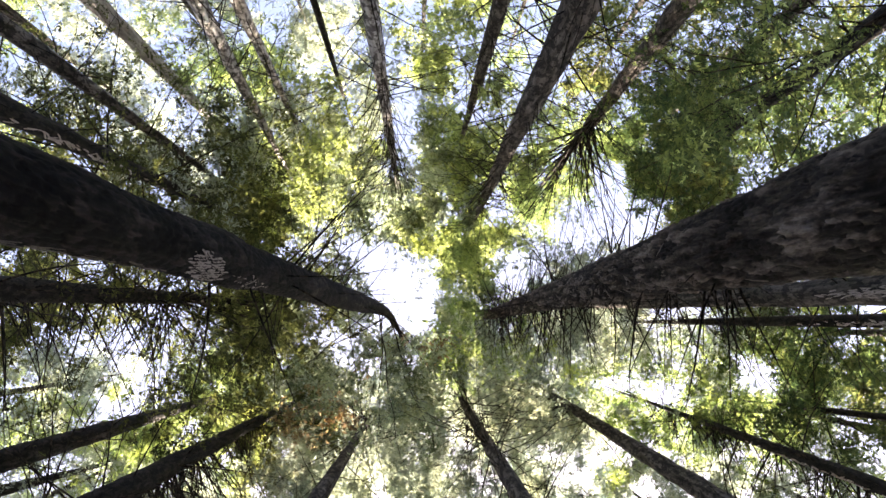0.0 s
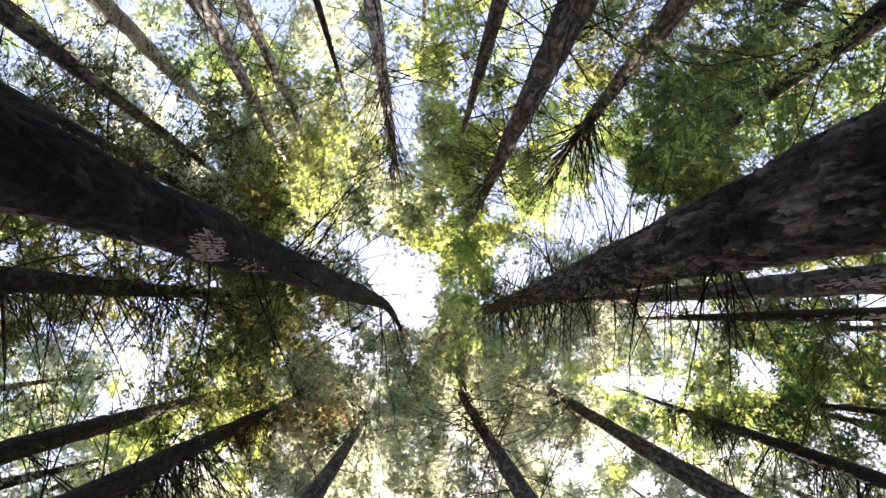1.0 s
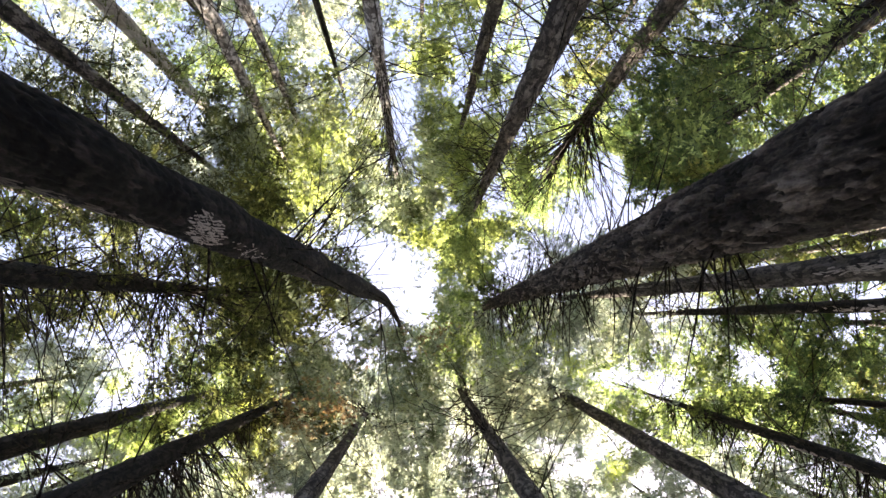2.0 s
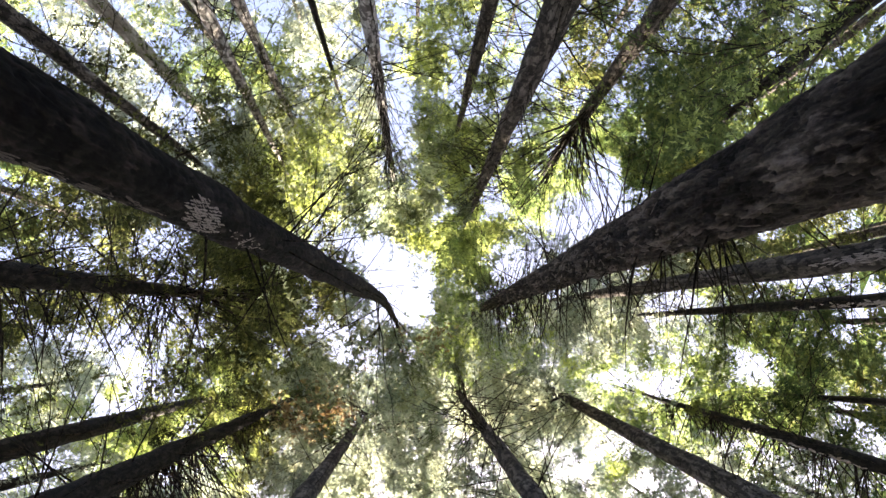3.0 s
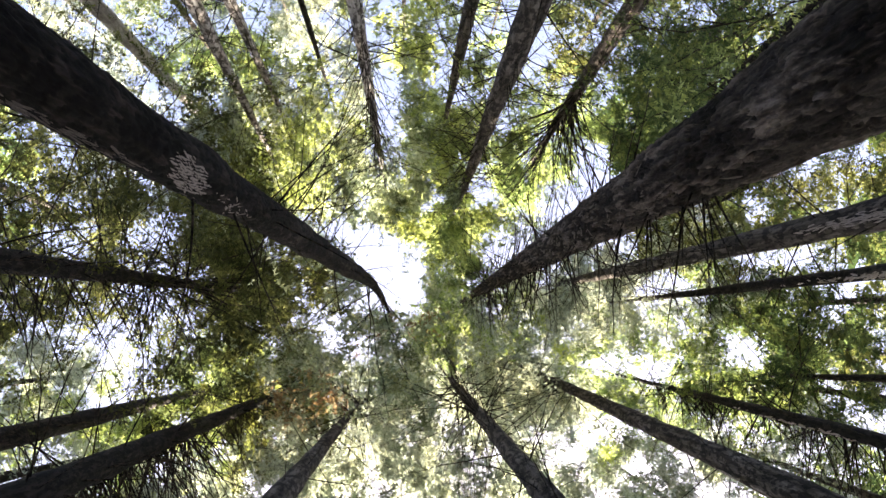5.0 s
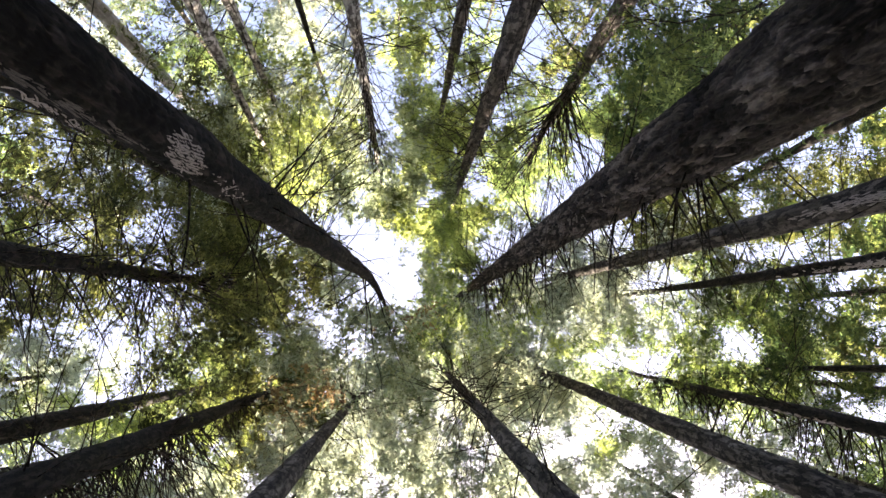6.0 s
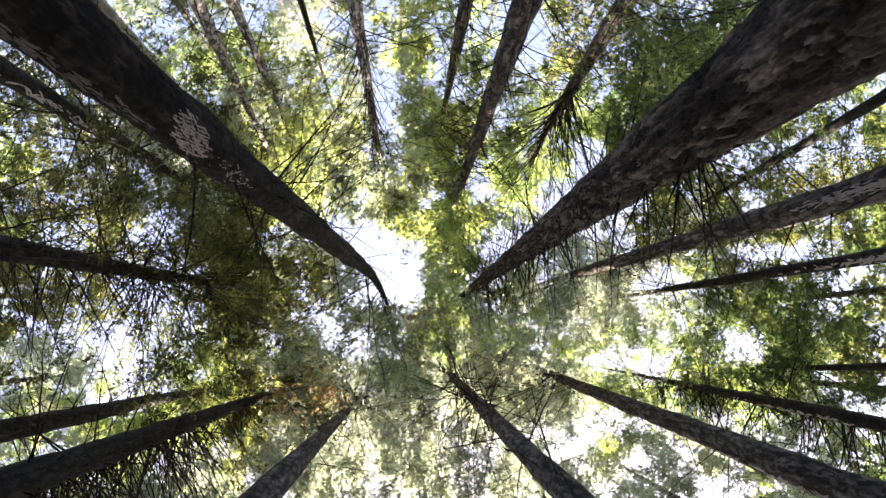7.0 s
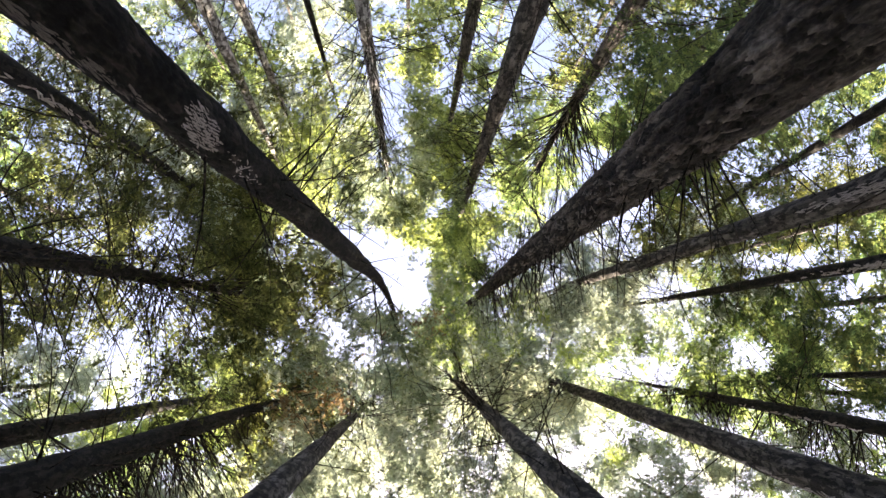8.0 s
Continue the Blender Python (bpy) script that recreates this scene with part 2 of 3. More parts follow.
def tube(points, radii, sides):
    """Rings round a line of points: vertices and quads."""
    pts = np.asarray(points, float)
    d = np.gradient(pts, axis=0)
    d /= np.linalg.norm(d, axis=1)[:, None]
    ref = np.array([0.0, 0.0, 1.0]) if abs(d[0, 2]) < 0.9 else np.array([1.0, 0.0, 0.0])
    a = np.cross(d, ref)
    a /= np.linalg.norm(a, axis=1)[:, None]
    b = np.cross(d, a)
    th = np.arange(sides) * 2 * math.pi / sides
    v = pts[:, None] + np.asarray(radii)[:, None, None] * (np.cos(th)[None, :, None] * a[:, None] + np.sin(th)[None, :, None] * b[:, None])
    i = np.arange(len(pts) - 1)[:, None] * sides
    j = np.arange(sides)[None]
    k = (j + 1) % sides
    q = np.stack([i + j, i + k, i + sides + k, i + sides + j], -1).reshape(-1, 4)
    return v.reshape(-1, 3), q


def joined(pieces):
    vs, qs, n = [], [], 0
    for v, q in pieces:
        vs.append(v)
        qs.append(q + n)
        n += len(v)
    return np.concatenate(vs), np.concatenate(qs)


def branch_mesh(seed, droop, twigs, thick=0.011, twig_len=0.3, kink=0.05):
    """A bare branch one metre long along +x, bent by droop, with side twigs."""
    r = np.random.default_rng(seed)
    n = 8
    s = np.linspace(0, 1, n)
    jitter = np.cumsum(r.normal(0, kink, (n, 2)), axis=0) * s[:, None]
    line = np.stack([s, jitter[:, 0], -droop * s ** 2 + jitter[:, 1] * 0.6], 1)
    pieces = [tube(line, thick * (1 - 0.86 * s) + 0.0008, 5)]
    for i in range(twigs):
        u = 0.15 + 0.8 * r.random()
        base = np.array([np.interp(u, s, line[:, c]) for c in range(3)])
        side = 1 if r.random() < 0.5 else -1
        out = np.array([0.55 + 0.5 * r.random(), side * (0.5 + 0.6 * r.random()), r.normal(-0.15, 0.35)])
        out /= np.linalg.norm(out)
        m = 4
        w = np.linspace(0, 1, m)
        length = twig_len * (0.4 + r.random()) * (1.15 - u)
        tl = base + out * (w * length)[:, None] + np.stack([0 * w, 0 * w, -0.25 * droop * w ** 2 * length], 1) + np.cumsum(r.normal(0, 0.012, (m, 3)), axis=0) * w[:, None]
        pieces.append(tube(tl, thick * 0.42 * (1 - 0.8 * w) * (1.1 - 0.5 * u), 3))
    v, q = joined(pieces)
    me = mesh_from("branch", v, q)
    me.materials.append(TWIG)
    return me


STUBS = [branch_mesh(10 + i, 0.04 + 0.08 * (i % 4), 1 + i % 3, 0.016, 0.26, 0.018) for i in range(6)]
DEAD = [branch_mesh(30 + i, 0.2 + 0.13 * (i % 4), 3 + i % 4, 0.0092, 0.36, 0.018) for i in range(8)]
DROOP = [branch_mesh(50 + i, 0.6 + 0.25 * (i % 3), 4, 0.0085, 0.3, 0.03) for i in range(5)]
LIMB = [branch_mesh(70 + i, 0.12 + 0.08 * (i % 3), 5, 0.0062, 0.5, 0.05) for i in range(6)]


def leaf_mesh(p, size, rng, wide=0.5, blades=6):
    """A flat feathery spray at each place: blades set along a twig, to both sides by turns."""
    n = len(p)

    def unit(a):
        return a / np.linalg.norm(a, axis=-1, keepdims=True)
    az, dip = rng.random(n) * 6.2832, rng.normal(-0.3, 0.35, n)
    twig = np.stack([np.cos(az) * np.cos(dip), np.sin(az) * np.cos(dip), np.sin(dip)], 1)
    flat = unit(np.cross(twig, np.stack([rng.normal(0, 0.4, n), rng.normal(0, 0.4, n), np.ones(n)], 1)))
    big = size * np.clip(p[:, 2] / 36, 0.55, 1.1) * np.exp(rng.normal(0, 0.25, n))
    i = np.arange(blades)
    turn = np.where(i % 2 == 0, 1.0, -1.0)[None] * (0.75 + rng.normal(0, 0.25, (n, blades)))
    turn[:, -1] *= 0.2
    run = (i[None] * 0.42 + rng.normal(0, 0.12, (n, blades)) - 0.21 * blades) * big[:, None]
    along = unit(twig[:, None] * np.cos(turn)[..., None] + flat[:, None] * np.sin(turn)[..., None] + rng.normal(0, 0.22, (n, blades, 3)))
    face = unit(np.cross(twig, flat))[:, None] + rng.normal(0, 0.35, (n, blades, 3))
    side = unit(np.cross(along, face))
    L = (big[:, None] * np.exp(rng.normal(0, 0.25, (n, blades))))[..., None]
    root = p[:, None] + twig[:, None] * run[..., None]
    v = np.stack([root + side * L * wide * 0.5, root - side * L * wide * 0.5, root + along * L], 2)
    me = mesh_from("crown", v.reshape(-1, 3), np.arange(n * blades * 3).reshape(-1, 3), False, 3)
    t = me.attributes.new("tint", "FLOAT", "FACE")
    shade = np.repeat(rng.normal(0.46, 0.15, n) + 0.34 * wobble(p, 9, 1.0), blades) + rng.normal(0, 0.12, n * blades)
    t.data.foreach_set("value", np.clip(shade, 0, 1).astype(np.float32))
    return me


def bark_relief(theta, z, r, rng, deep, wide, tall, taper):
    """Thick bark: long plates parted by furrows, each proud at its lower end. Gives the depth and each plate's own value."""
    cols = max(8, int(round(2 * math.pi * 0.5 * (r.max() + r.min()) / wide)))
    rise = np.concatenate([[0], np.cumsum(np.diff(z) / (tall * np.exp(-taper * np.maximum(z[1:] - 7, 0))))])
    rows = int(rise[-1]) + 4
    jit, value = rng.random((rows, cols, 2)), rng.random((rows, cols))
    u = np.broadcast_to(theta[None] / (2 * math.pi) * cols, (len(z), len(theta)))
    v = np.broadcast_to(rise[:, None], u.shape) + 1
    round_p = np.stack([np.cos(theta)[None] * r[:, None] * np.ones_like(u), np.sin(theta)[None] * r[:, None] * np.ones_like(u), z[:, None] * 0.3 * np.ones_like(u)], -1).reshape(-1, 3)
    u = u + 0.3 * wobble(round_p, 21, 0.22).reshape(u.shape) + 0.1 * wobble(round_p, 26, 0.06).reshape(u.shape)
    v = v + 0.2 * wobble(round_p, 22, 0.1).reshape(u.shape)
    first, second = np.full(u.shape, 9.0), np.full(u.shape, 9.0)
    own, end = np.zeros(u.shape), np.zeros(u.shape)
    for dv in (-1, 0, 1):
        for du in (-1, 0, 1):
            i, j = np.clip(np.floor(v).astype(int) + dv, 0, rows - 1), np.floor(u).astype(int) + du
            k = jit[i, j % cols]
            pu, pv = j + 0.12 + 0.76 * k[..., 0] + 0.5 * (i % 2), i + 0.12 + 0.76 * k[..., 1]
            d = np.hypot(u - pu, v - pv)
            near = d < first
            second = np.where(near, first, np.minimum(second, d))
            own, end = np.where(near, value[i, j % cols], own), np.where(near, v - pv, end)
            first = np.minimum(first, d)
    plate = np.clip((second - first) / 0.24, 0, 1) ** 0.55
    fine = wobble(round_p * [1, 1, 0.6], 23, 0.035).reshape(u.shape)
    big = wobble(round_p, 24, 0.6).reshape(u.shape)
    depth = deep * (plate - 0.75 + 0.45 * (own - 0.5) - 0.3 * np.clip(end, -0.8, 0.8) * plate + 0.1 * fine) + 0.012 * big
    return depth, np.clip(0.75 * own + 0.16 + 0.1 * fine + 0.1 * big, 0, 1)


LEAFY = 2.0


class Stem:
    """The line and thickness of a trunk: place at 10 m, lean per metre, thickness at 10 m and its loss upwards, bends (height, dx, dy)."""
    def __init__(self, x, y, lx, ly, d, k, height, bends=()):
        self.x, self.y, self.lx, self.ly, self.d, self.k, self.h, self.bends = x, y, lx, ly, d, k, height, bends
        self.skin = None

    def at(self, z):
        z = np.asarray(z, float)
        bx = sum((np.maximum(z - h, 0) ** 2 * a for h, a, b in self.bends), np.zeros_like(z))
        by = sum((np.maximum(z - h, 0) ** 2 * b for h, a, b in self.bends), np.zeros_like(z))
        return np.stack([self.x + self.lx * (z - 10) + bx, self.y + self.ly * (z - 10) + by, z], -1)

    def radius(self, z):
        z = np.asarray(z, float)
        top = np.clip((self.h - z) / (0.35 * self.h), 0, 1) ** 0.8
        return 0.5 * self.d * np.exp(-self.k * (z - 10)) * top * (1 + 0.5 * np.exp(-np.maximum(z, 0) / 0.5)) + 0.008


def tree(kind, label, stem, bark, leaf, crown, dead, rng_seed, rough=(), near=False, stubs=None, droops=None, extra=(), dry=(), dry_leaf="dry", size=0.099, skirt=0, slim=1.0, group="redwoods", thing="redwood_tree"):
    """crown: lowest height, reach, boughs, leaves a bough. dead: heights from and to, count, length."""
    rng = np.random.default_rng(rng_seed)
    root = new(thing)
    root.location = stem.at(0.0)
    tagged(root, label, "tree", group)
    base = Vector(stem.at(0.0))
    sides, step = (int(30 + 165 * stem.d), 0.04) if near else (24, 0.5) if kind == "full" else (9, 0.9)
    if near:
        z = np.concatenate([np.arange(-0.2, 5, 0.14), np.arange(5, 14, step), np.arange(14, 25, 0.065), np.arange(25, stem.h + 0.1, 0.14)])
    else:
        z = np.arange(-0.2, stem.h + 0.1, step)
    z = np.minimum(z, stem.h)
    th = np.arange(sides) * 2 * math.pi / sides
    c, r = stem.at(z), stem.radius(z)
    if near:
        d, tone = bark_relief(th, z, r, rng, *rough)
        d = d * np.clip(r / 0.25, 0.2, 1)[:, None]
        stem.skin = (z, sides, d)
    else:
        d = 0.05 * r[:, None] * wobble(np.stack(np.broadcast_arrays(np.cos(th)[None] * 0.3, np.sin(th)[None] * 0.3, z[:, None] * 0.4), -1).reshape(-1, 3) + rng_seed, 3, 0.5).reshape(len(z), sides)
    rr = r[:, None] + d
    v = np.stack([c[:, :1] + rr * np.cos(th), c[:, 1:2] + rr * np.sin(th), np.broadcast_to(z[:, None], rr.shape)], -1).reshape(-1, 3) - np.array(base)
    i, j = np.arange(len(z) - 1)[:, None] * sides, np.arange(sides)[None]
    k = (j + 1) % sides
    trunk = mesh_from("trunk", v, np.stack([i + j, i + k, i + sides + k, i + sides + j], -1).reshape(-1, 4))
    if near:
        trunk.attributes.new("plate", "FLOAT", "POINT").data.foreach_set("value", tone.ravel().astype(np.float32))
    part("trunk", trunk, bark, root)

    def put(me, zz, az, rise, length, fat=1.0, name="branch"):
        ob = new(name, me)
        at = stem.at(zz) + 0.85 * float(stem.radius(zz)) * np.array([math.cos(az), math.sin(az), 0])
        ob.parent = root
        ob.matrix_basis = Matrix.Translation(Vector(at) - base) @ Matrix.Rotation(az, 4, "Z") @ Matrix.Rotation(-rise, 4, "Y") @ Matrix.Rotation(rng.normal(0, 0.3), 4, "X") @ Matrix.Diagonal((length, length * fat, length * fat, 1))

    if dead:
        lo, hi, count, length = dead
        for n in range(count):
            put(DEAD[rng.integers(len(DEAD))], lo + (hi - lo) * rng.random(), rng.random() * 6.28, rng.normal(0.1, 0.3), length * (0.5 + 0.8 * rng.random()), 0.9)
    for lo, hi, count, length, az0, spread in stubs or ():
        for n in range(count):
            put(STUBS[rng.integers(len(STUBS))], lo + (hi - lo) * rng.random(), az0 + rng.normal(0, spread), rng.normal(-0.05, 0.3), length * (0.4 + rng.random()), slim)
    for lo, hi, count, length, az0, spread in droops or ():
        for n in range(count):
            put(DROOP[rng.integers(len(DROOP))], lo + (hi - lo) * rng.random(), az0 + rng.normal(0, spread), 0.35 + rng.normal(0, 0.15), length * (0.7 + 0.5 * rng.random()), 0.65 if slim == 1.0 else slim)
    # crown
    def leaves(z0, z1, reach, boughs, per, size, limbs, name, more=()):
        spots = []
        paint = {"blocking_foliage": "deep", "dry_foliage": dry_leaf, "bright_spray": dry_leaf}.get(name, leaf)
        plan = [(None, None)] * boughs + [(row, i) for row in more for i in range(row[2])]
        for n, (row, i) in enumerate(plan):
            if row is None:
                u = rng.random() ** 1.1
                zz = z0 + (z1 - z0) * u
                length = reach * min(1, 0.55 + 3 * u) * (1.06 - 0.85 * u * z1 / stem.h) * (0.7 + 0.5 * rng.random())
                az = n * 2.39996 + rng.normal(0, 0.3)
            else:
                u, zz = 0.1, row[0] + (row[1] - row[0]) * rng.random()
                length, az = row[3] * (0.75 + 0.4 * rng.random()), row[4] + rng.normal(0, row[5])
            rise = rng.normal(-0.05 + 0.5 * u, 0.14)
            sag = 0.10 + 0.1 * rng.random()
            clumps = max(3, per // 150)
            s = 0.22 + 0.8 * rng.random(clumps) ** 0.8
            across = rng.normal(0, 1, clumps) * length * 0.26 * (1.1 - 0.8 * s)
            run = length * s
            mid = stem.at(zz) + np.stack([np.cos(az) * run - np.sin(az) * across, np.sin(az) * run + np.cos(az) * across, run * math.sin(rise) - sag * run ** 2 / length + rng.normal(0, 0.12, clumps)], 1)
            sprays = max(4, per // 6)
            pick = rng.integers(clumps, size=sprays)
            here = mid[pick] + rng.normal(0, 1, (sprays, 3)) * np.array([0.19, 0.19, 0.09]) * (1 + 1.5 * size)
            # Sprays and limbs drop out where the view-fitted openings fall.
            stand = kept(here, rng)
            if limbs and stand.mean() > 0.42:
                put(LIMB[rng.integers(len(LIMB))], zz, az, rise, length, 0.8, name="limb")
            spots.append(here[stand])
        p = np.concatenate(spots)
        if len(p):
            part(name, leaf_mesh(p - np.array(base), size, rng, 0.38 if paint in ("pale", "green") else 0.48), LEAF[paint], root, kind="stuff")

    z0, reach, boughs, per = crown
    if kind == "full":
        per = int(per * LEAFY)
    leaves(z0, stem.h - 0.6, reach, boughs, per, size, kind == "full", "crown", extra)
    if dry:
        leaves(0, 1, 0, 0, 900, size * (1.0 if dry_leaf == "dry" else 1.25), True, "dry_foliage" if dry_leaf == "dry" else "bright_spray", dry)
    # Unseen low foliage, added with dark leaves to block light from the sides.
    if skirt:
        leaves(1.0, skirt, 3.6, int(2.2 * skirt), 66, 0.82, False, "blocking_foliage")
    return root


def plate_mesh(seed, bark=BARK_SUNFLECK):
    """A flake of bark about one unit tall, bevelled towards its outer face; +x is outwards."""
    r = np.random.default_rng(seed)
    n = 7
    a = np.sort(r.random(n) * 0.5 + np.arange(n)) * 2 * math.pi / n
    rad = 0.36 + 0.22 * r.random(n)
    bm = bmesh.new()
    rows = [[bm.verts.new((x, math.cos(t) * q * g * 0.55, math.sin(t) * q * g)) for t, q in zip(a, rad)] for x, g in ((-0.06, 1.0), (0.05, 0.95), (0.08, 0.75))]
    for lo, hi in zip(rows, rows[1:]):
        for i in range(n):
            bm.faces.new((lo[i], lo[(i + 1) % n], hi[(i + 1) % n], hi[i]))
    bm.faces.new(rows[-1])
    me = bpy.data.meshes.new("bark_plate")
    bm.to_mesh(me)
    bm.free()
    me.materials.append(bark)
    return me


SUNFLECK_PLATES = [plate_mesh(90 + i) for i in range(6)]
GREY_PLATES = [plate_mesh(100 + i, BARK_FLAKE) for i in range(6)]


def flake_patch(root, stem, z, az, tall, wide, slant, count, size, seed, proud, shapes=None, close=False, long=2.4):
    """Flakes scattered on the stem round a height and a side; the pale ones stand in for sun flecks."""
    r = np.random.default_rng(seed)
    trunk_part = next(c for c in root.children if c.name.startswith("trunk"))
    for n in range(count):
        u, v = r.normal(0, 0.5), r.normal(0, 0.5)
        if close:                   # close-set flakes that fill one ragged field
            u, v = 2 * ((n * 0.618034) % 1) - 1, 2 * (n + 0.5) / count - 1
            if u * u + v * v > 0.7 + 0.5 * r.random():
                continue
        zz, aa = z + u * tall, az + v * wide + slant * u
        lift = proud
        if stem.skin:
            lift += stem.skin[2][int(np.searchsorted(stem.skin[0], zz)), int(round(aa / (2 * math.pi) * stem.skin[1])) % stem.skin[1]]
        at = stem.at(zz) + (float(stem.radius(zz)) + lift) * np.array([math.cos(aa), math.sin(aa), 0]) - np.array(root.location)
        ob = new("bark_plate", (shapes or SUNFLECK_PLATES)[r.integers(6)])
        ob.parent = trunk_part
        k = size * (0.6 + 0.8 * r.random())
        ob.matrix_basis = Matrix.Translation(at) @ Matrix.Rotation(aa, 4, "Z") @ Matrix.Rotation(r.normal(0, 0.25 if long < 3 else 0.1), 4, "X") @ Matrix.Diagonal((k * 0.35, k * 0.6, k * long, 1))


# ---- ground ----
def ground():
    m, nodes, links, bsdf = material("forest_floor")
    big, fine = noise_node(nodes, links, 0.5, 5), noise_node(nodes, links, 26, 6)
    col = ramp(nodes, [(0.3, (0.03, 0.02, 0.013)), (0.5, (0.075, 0.05, 0.032)), (0.72, (0.14, 0.1, 0.065))])
    links.new(fine.outputs[0], col.inputs[0])
    tone = ramp(nodes, [(0.35, (0.6, 0.7, 0.5)), (0.7, (1.1, 1, 0.95))])
    links.new(big.outputs[0], tone.inputs[0])
    mul = nodes.new("ShaderNodeMixRGB")
    mul.blend_type = "MULTIPLY"
    mul.inputs[0].default_value = 1
    links.new(col.outputs[0], mul.inputs[1])
    links.new(tone.outputs[0], mul.inputs[2])
    links.new(mul.outputs[0], bsdf.inputs["Base Color"])
    bump = nodes.new("ShaderNodeBump")
    bump.inputs["Distance"].default_value = 0.03
    links.new(fine.outputs[0], bump.inputs["Height"])
    links.new(bump.outputs[0], bsdf.inputs["Normal"])
    bsdf.inputs["Roughness"].default_value = 0.95
    rad = np.concatenate([[0.01], np.linspace(0.7, 30, 44), np.geomspace(34, 1500, 26)])
    th = np.arange(72) * 2 * math.pi / 72
    x, y = rad[:, None] * np.cos(th), rad[:, None] * np.sin(th)
    flat = np.stack([x, y, 0 * x], -1).reshape(-1, 3)
    z = (0.07 * wobble(flat, 31, 4) + 0.03 * wobble(flat, 32, 1.2)) - 0.05
    flat[:, 2] = z
    i, j = np.arange(len(rad) - 1)[:, None] * 72, np.arange(72)[None]
    k = (j + 1) % 72
    ob = new("ground", mesh_from("ground", flat, np.stack([i + j, i + 72 + j, i + 72 + k, i + k], -1).reshape(-1, 4)))
    ob.data.materials.append(m)
    tagged(ob, "brown forest floor of needle litter and dark soil", "ground", kind="structure")


ground()

# ---- the trees that stand round the eye ----
TALL = "tall redwood with furrowed brown bark and bare lower twigs"
THIN_TREE = "slender redwood with grey bark, dead twigs and a high green crown"
DARK_TREE = "shaded redwood, its bark darkened for shade, among dense dead twigs"
LEANING = Stem(-2.105, -1.222, 0.0775, 0.0122, 0.43, 0.026, 29, [(21.5, 0.0, 0.02)])
leaning = tree("full", "leaning redwood with bark darkened for shade and a sun fleck of pale flakes", LEANING, BARK_SHADED_BLACK, "lit",
     (24, 2.6, 18, 600), (9, 21.0, 30, 1.3), 1, (0.022, 0.06, 0.2, 0.02), True, extra=[(20, 26, 12, 3.2, 2.1, 0.5)], dry=[(25, 28.5, 2, 1.4, 1.2, 1.0)],
     droops=[(11, 18, 16, 1.5, -1.2, 0.4)])
# A sun fleck put into the colour of close-set pale flakes.
flake_patch(leaning, LEANING, 8.55, 0.8, 0.52, 0.6, 0.25, 175, 0.05, 61, 0.003, None, True, 3.2)
flake_patch(leaning, LEANING, 9.85, 1.0, 0.7, 0.35, 0.1, 36, 0.05, 65, 0.003)
# Grey flakes along the lower side stand in for its lit edge.
flake_patch(leaning, LEANING, 6.6, 1.55, 1.5, 0.24, 0.0, 110, 0.055, 66, 0.003, GREY_PLATES, False, 3.5)
PLATED = Stem(2.64, -1.44, -0.033, 0.017, 0.74, 0.052, 42)
plated = tree("full", "massive redwood with thick plated grey-brown bark and many dead stubs", PLATED, BARK_PLATED, "green",
     (28, 3.0, 22, 800), (16, 30, 36, 1.2), 2, (0.06, 0.11, 0.62, 0.06), True, extra=[(29, 37, 14, 2.6, 2.9, 0.5)], stubs=[(9.5, 27, 130, 1.1, 1.4, 0.42), (12, 28, 70, 1.0, -1.5, 0.45)], slim=0.7, droops=[(25, 34, 46, 1.5, 1.2, 1.6), (15, 26, 26, 1.3, -1.5, 0.4)])
flake_patch(plated, PLATED, 15.0, 2.6, 5.0, 1.5, 0.0, 260, 0.1, 63, 0.002, GREY_PLATES, False, 2.0)
tree("full", TALL, Stem(1.96, -5.35, -0.009, 0.024, 0.61, 0.040, 46), BARK_BROWN, "olive", (31, 3.6, 44, 900), (12, 34, 200, 1.5), 3)
tree("full", "redwood with mottled grey bark and long drooping dead branches", Stem(5.07, -7.54, 0.007, 0.011, 0.62, 0.030, 46), BARK_BROWN, "green", (32, 3.4, 40, 800), (13, 32, 150, 1.4), 4, droops=[(27.5, 34, 60, 3.2, 1.75, 0.5)], slim=0.85)
tree("full", "slim redwood with grey bark lightened for sunlight and hanging twigs", Stem(-1.19, -5.79, 0.005, 0.004, 0.33, 0.035, 40), BARK_SUNLIT, "lit", (27, 3.0, 36, 700), (11, 29, 70, 1.4), 5, extra=[(27, 34, 10, 3.6, 2.2, 0.5)],
     droops=[(17, 28, 46, 1.9, 1.55, 0.4)])
tree("full", THIN_TREE, Stem(1.48, -7.68, -0.010, -0.004, 0.51, 0.036, 40), BARK_BROWN, "olive", (24, 3.6, 46, 900), (14, 27, 80, 1.5), 6)
tree("full", "straight redwood with smooth pale grey bark", Stem(-8.79, -8.84, 0.004, -0.004, 0.62, 0.020, 48), BARK_SMOOTH, "pale", (37, 4.2, 36, 700), (16, 38, 13, 1.2), 7)
tree("full", THIN_TREE, Stem(-7.21, -5.44, 0.006, -0.005, 0.38, 0.038, 38), BARK_BROWN, "pale", (24, 3.2, 40, 800), (9, 28, 59, 1.4), 8)
WESTERN = Stem(-7.33, -4.02, 0.019, -0.023, 0.52, 0.041, 38)
western = tree("full", "shaded redwood with pale flakes coloured as sun flecks", WESTERN, BARK_SHADED, "shade", (18, 4.0, 60, 950), (9, 26, 52, 1.3), 9, extra=[(18, 33, 22, 4.4, 3.6, 0.5)])
flake_patch(western, WESTERN, 18.0, 0.95, 5.0, 0.35, 0.0, 80, 0.13, 69, 0.006)
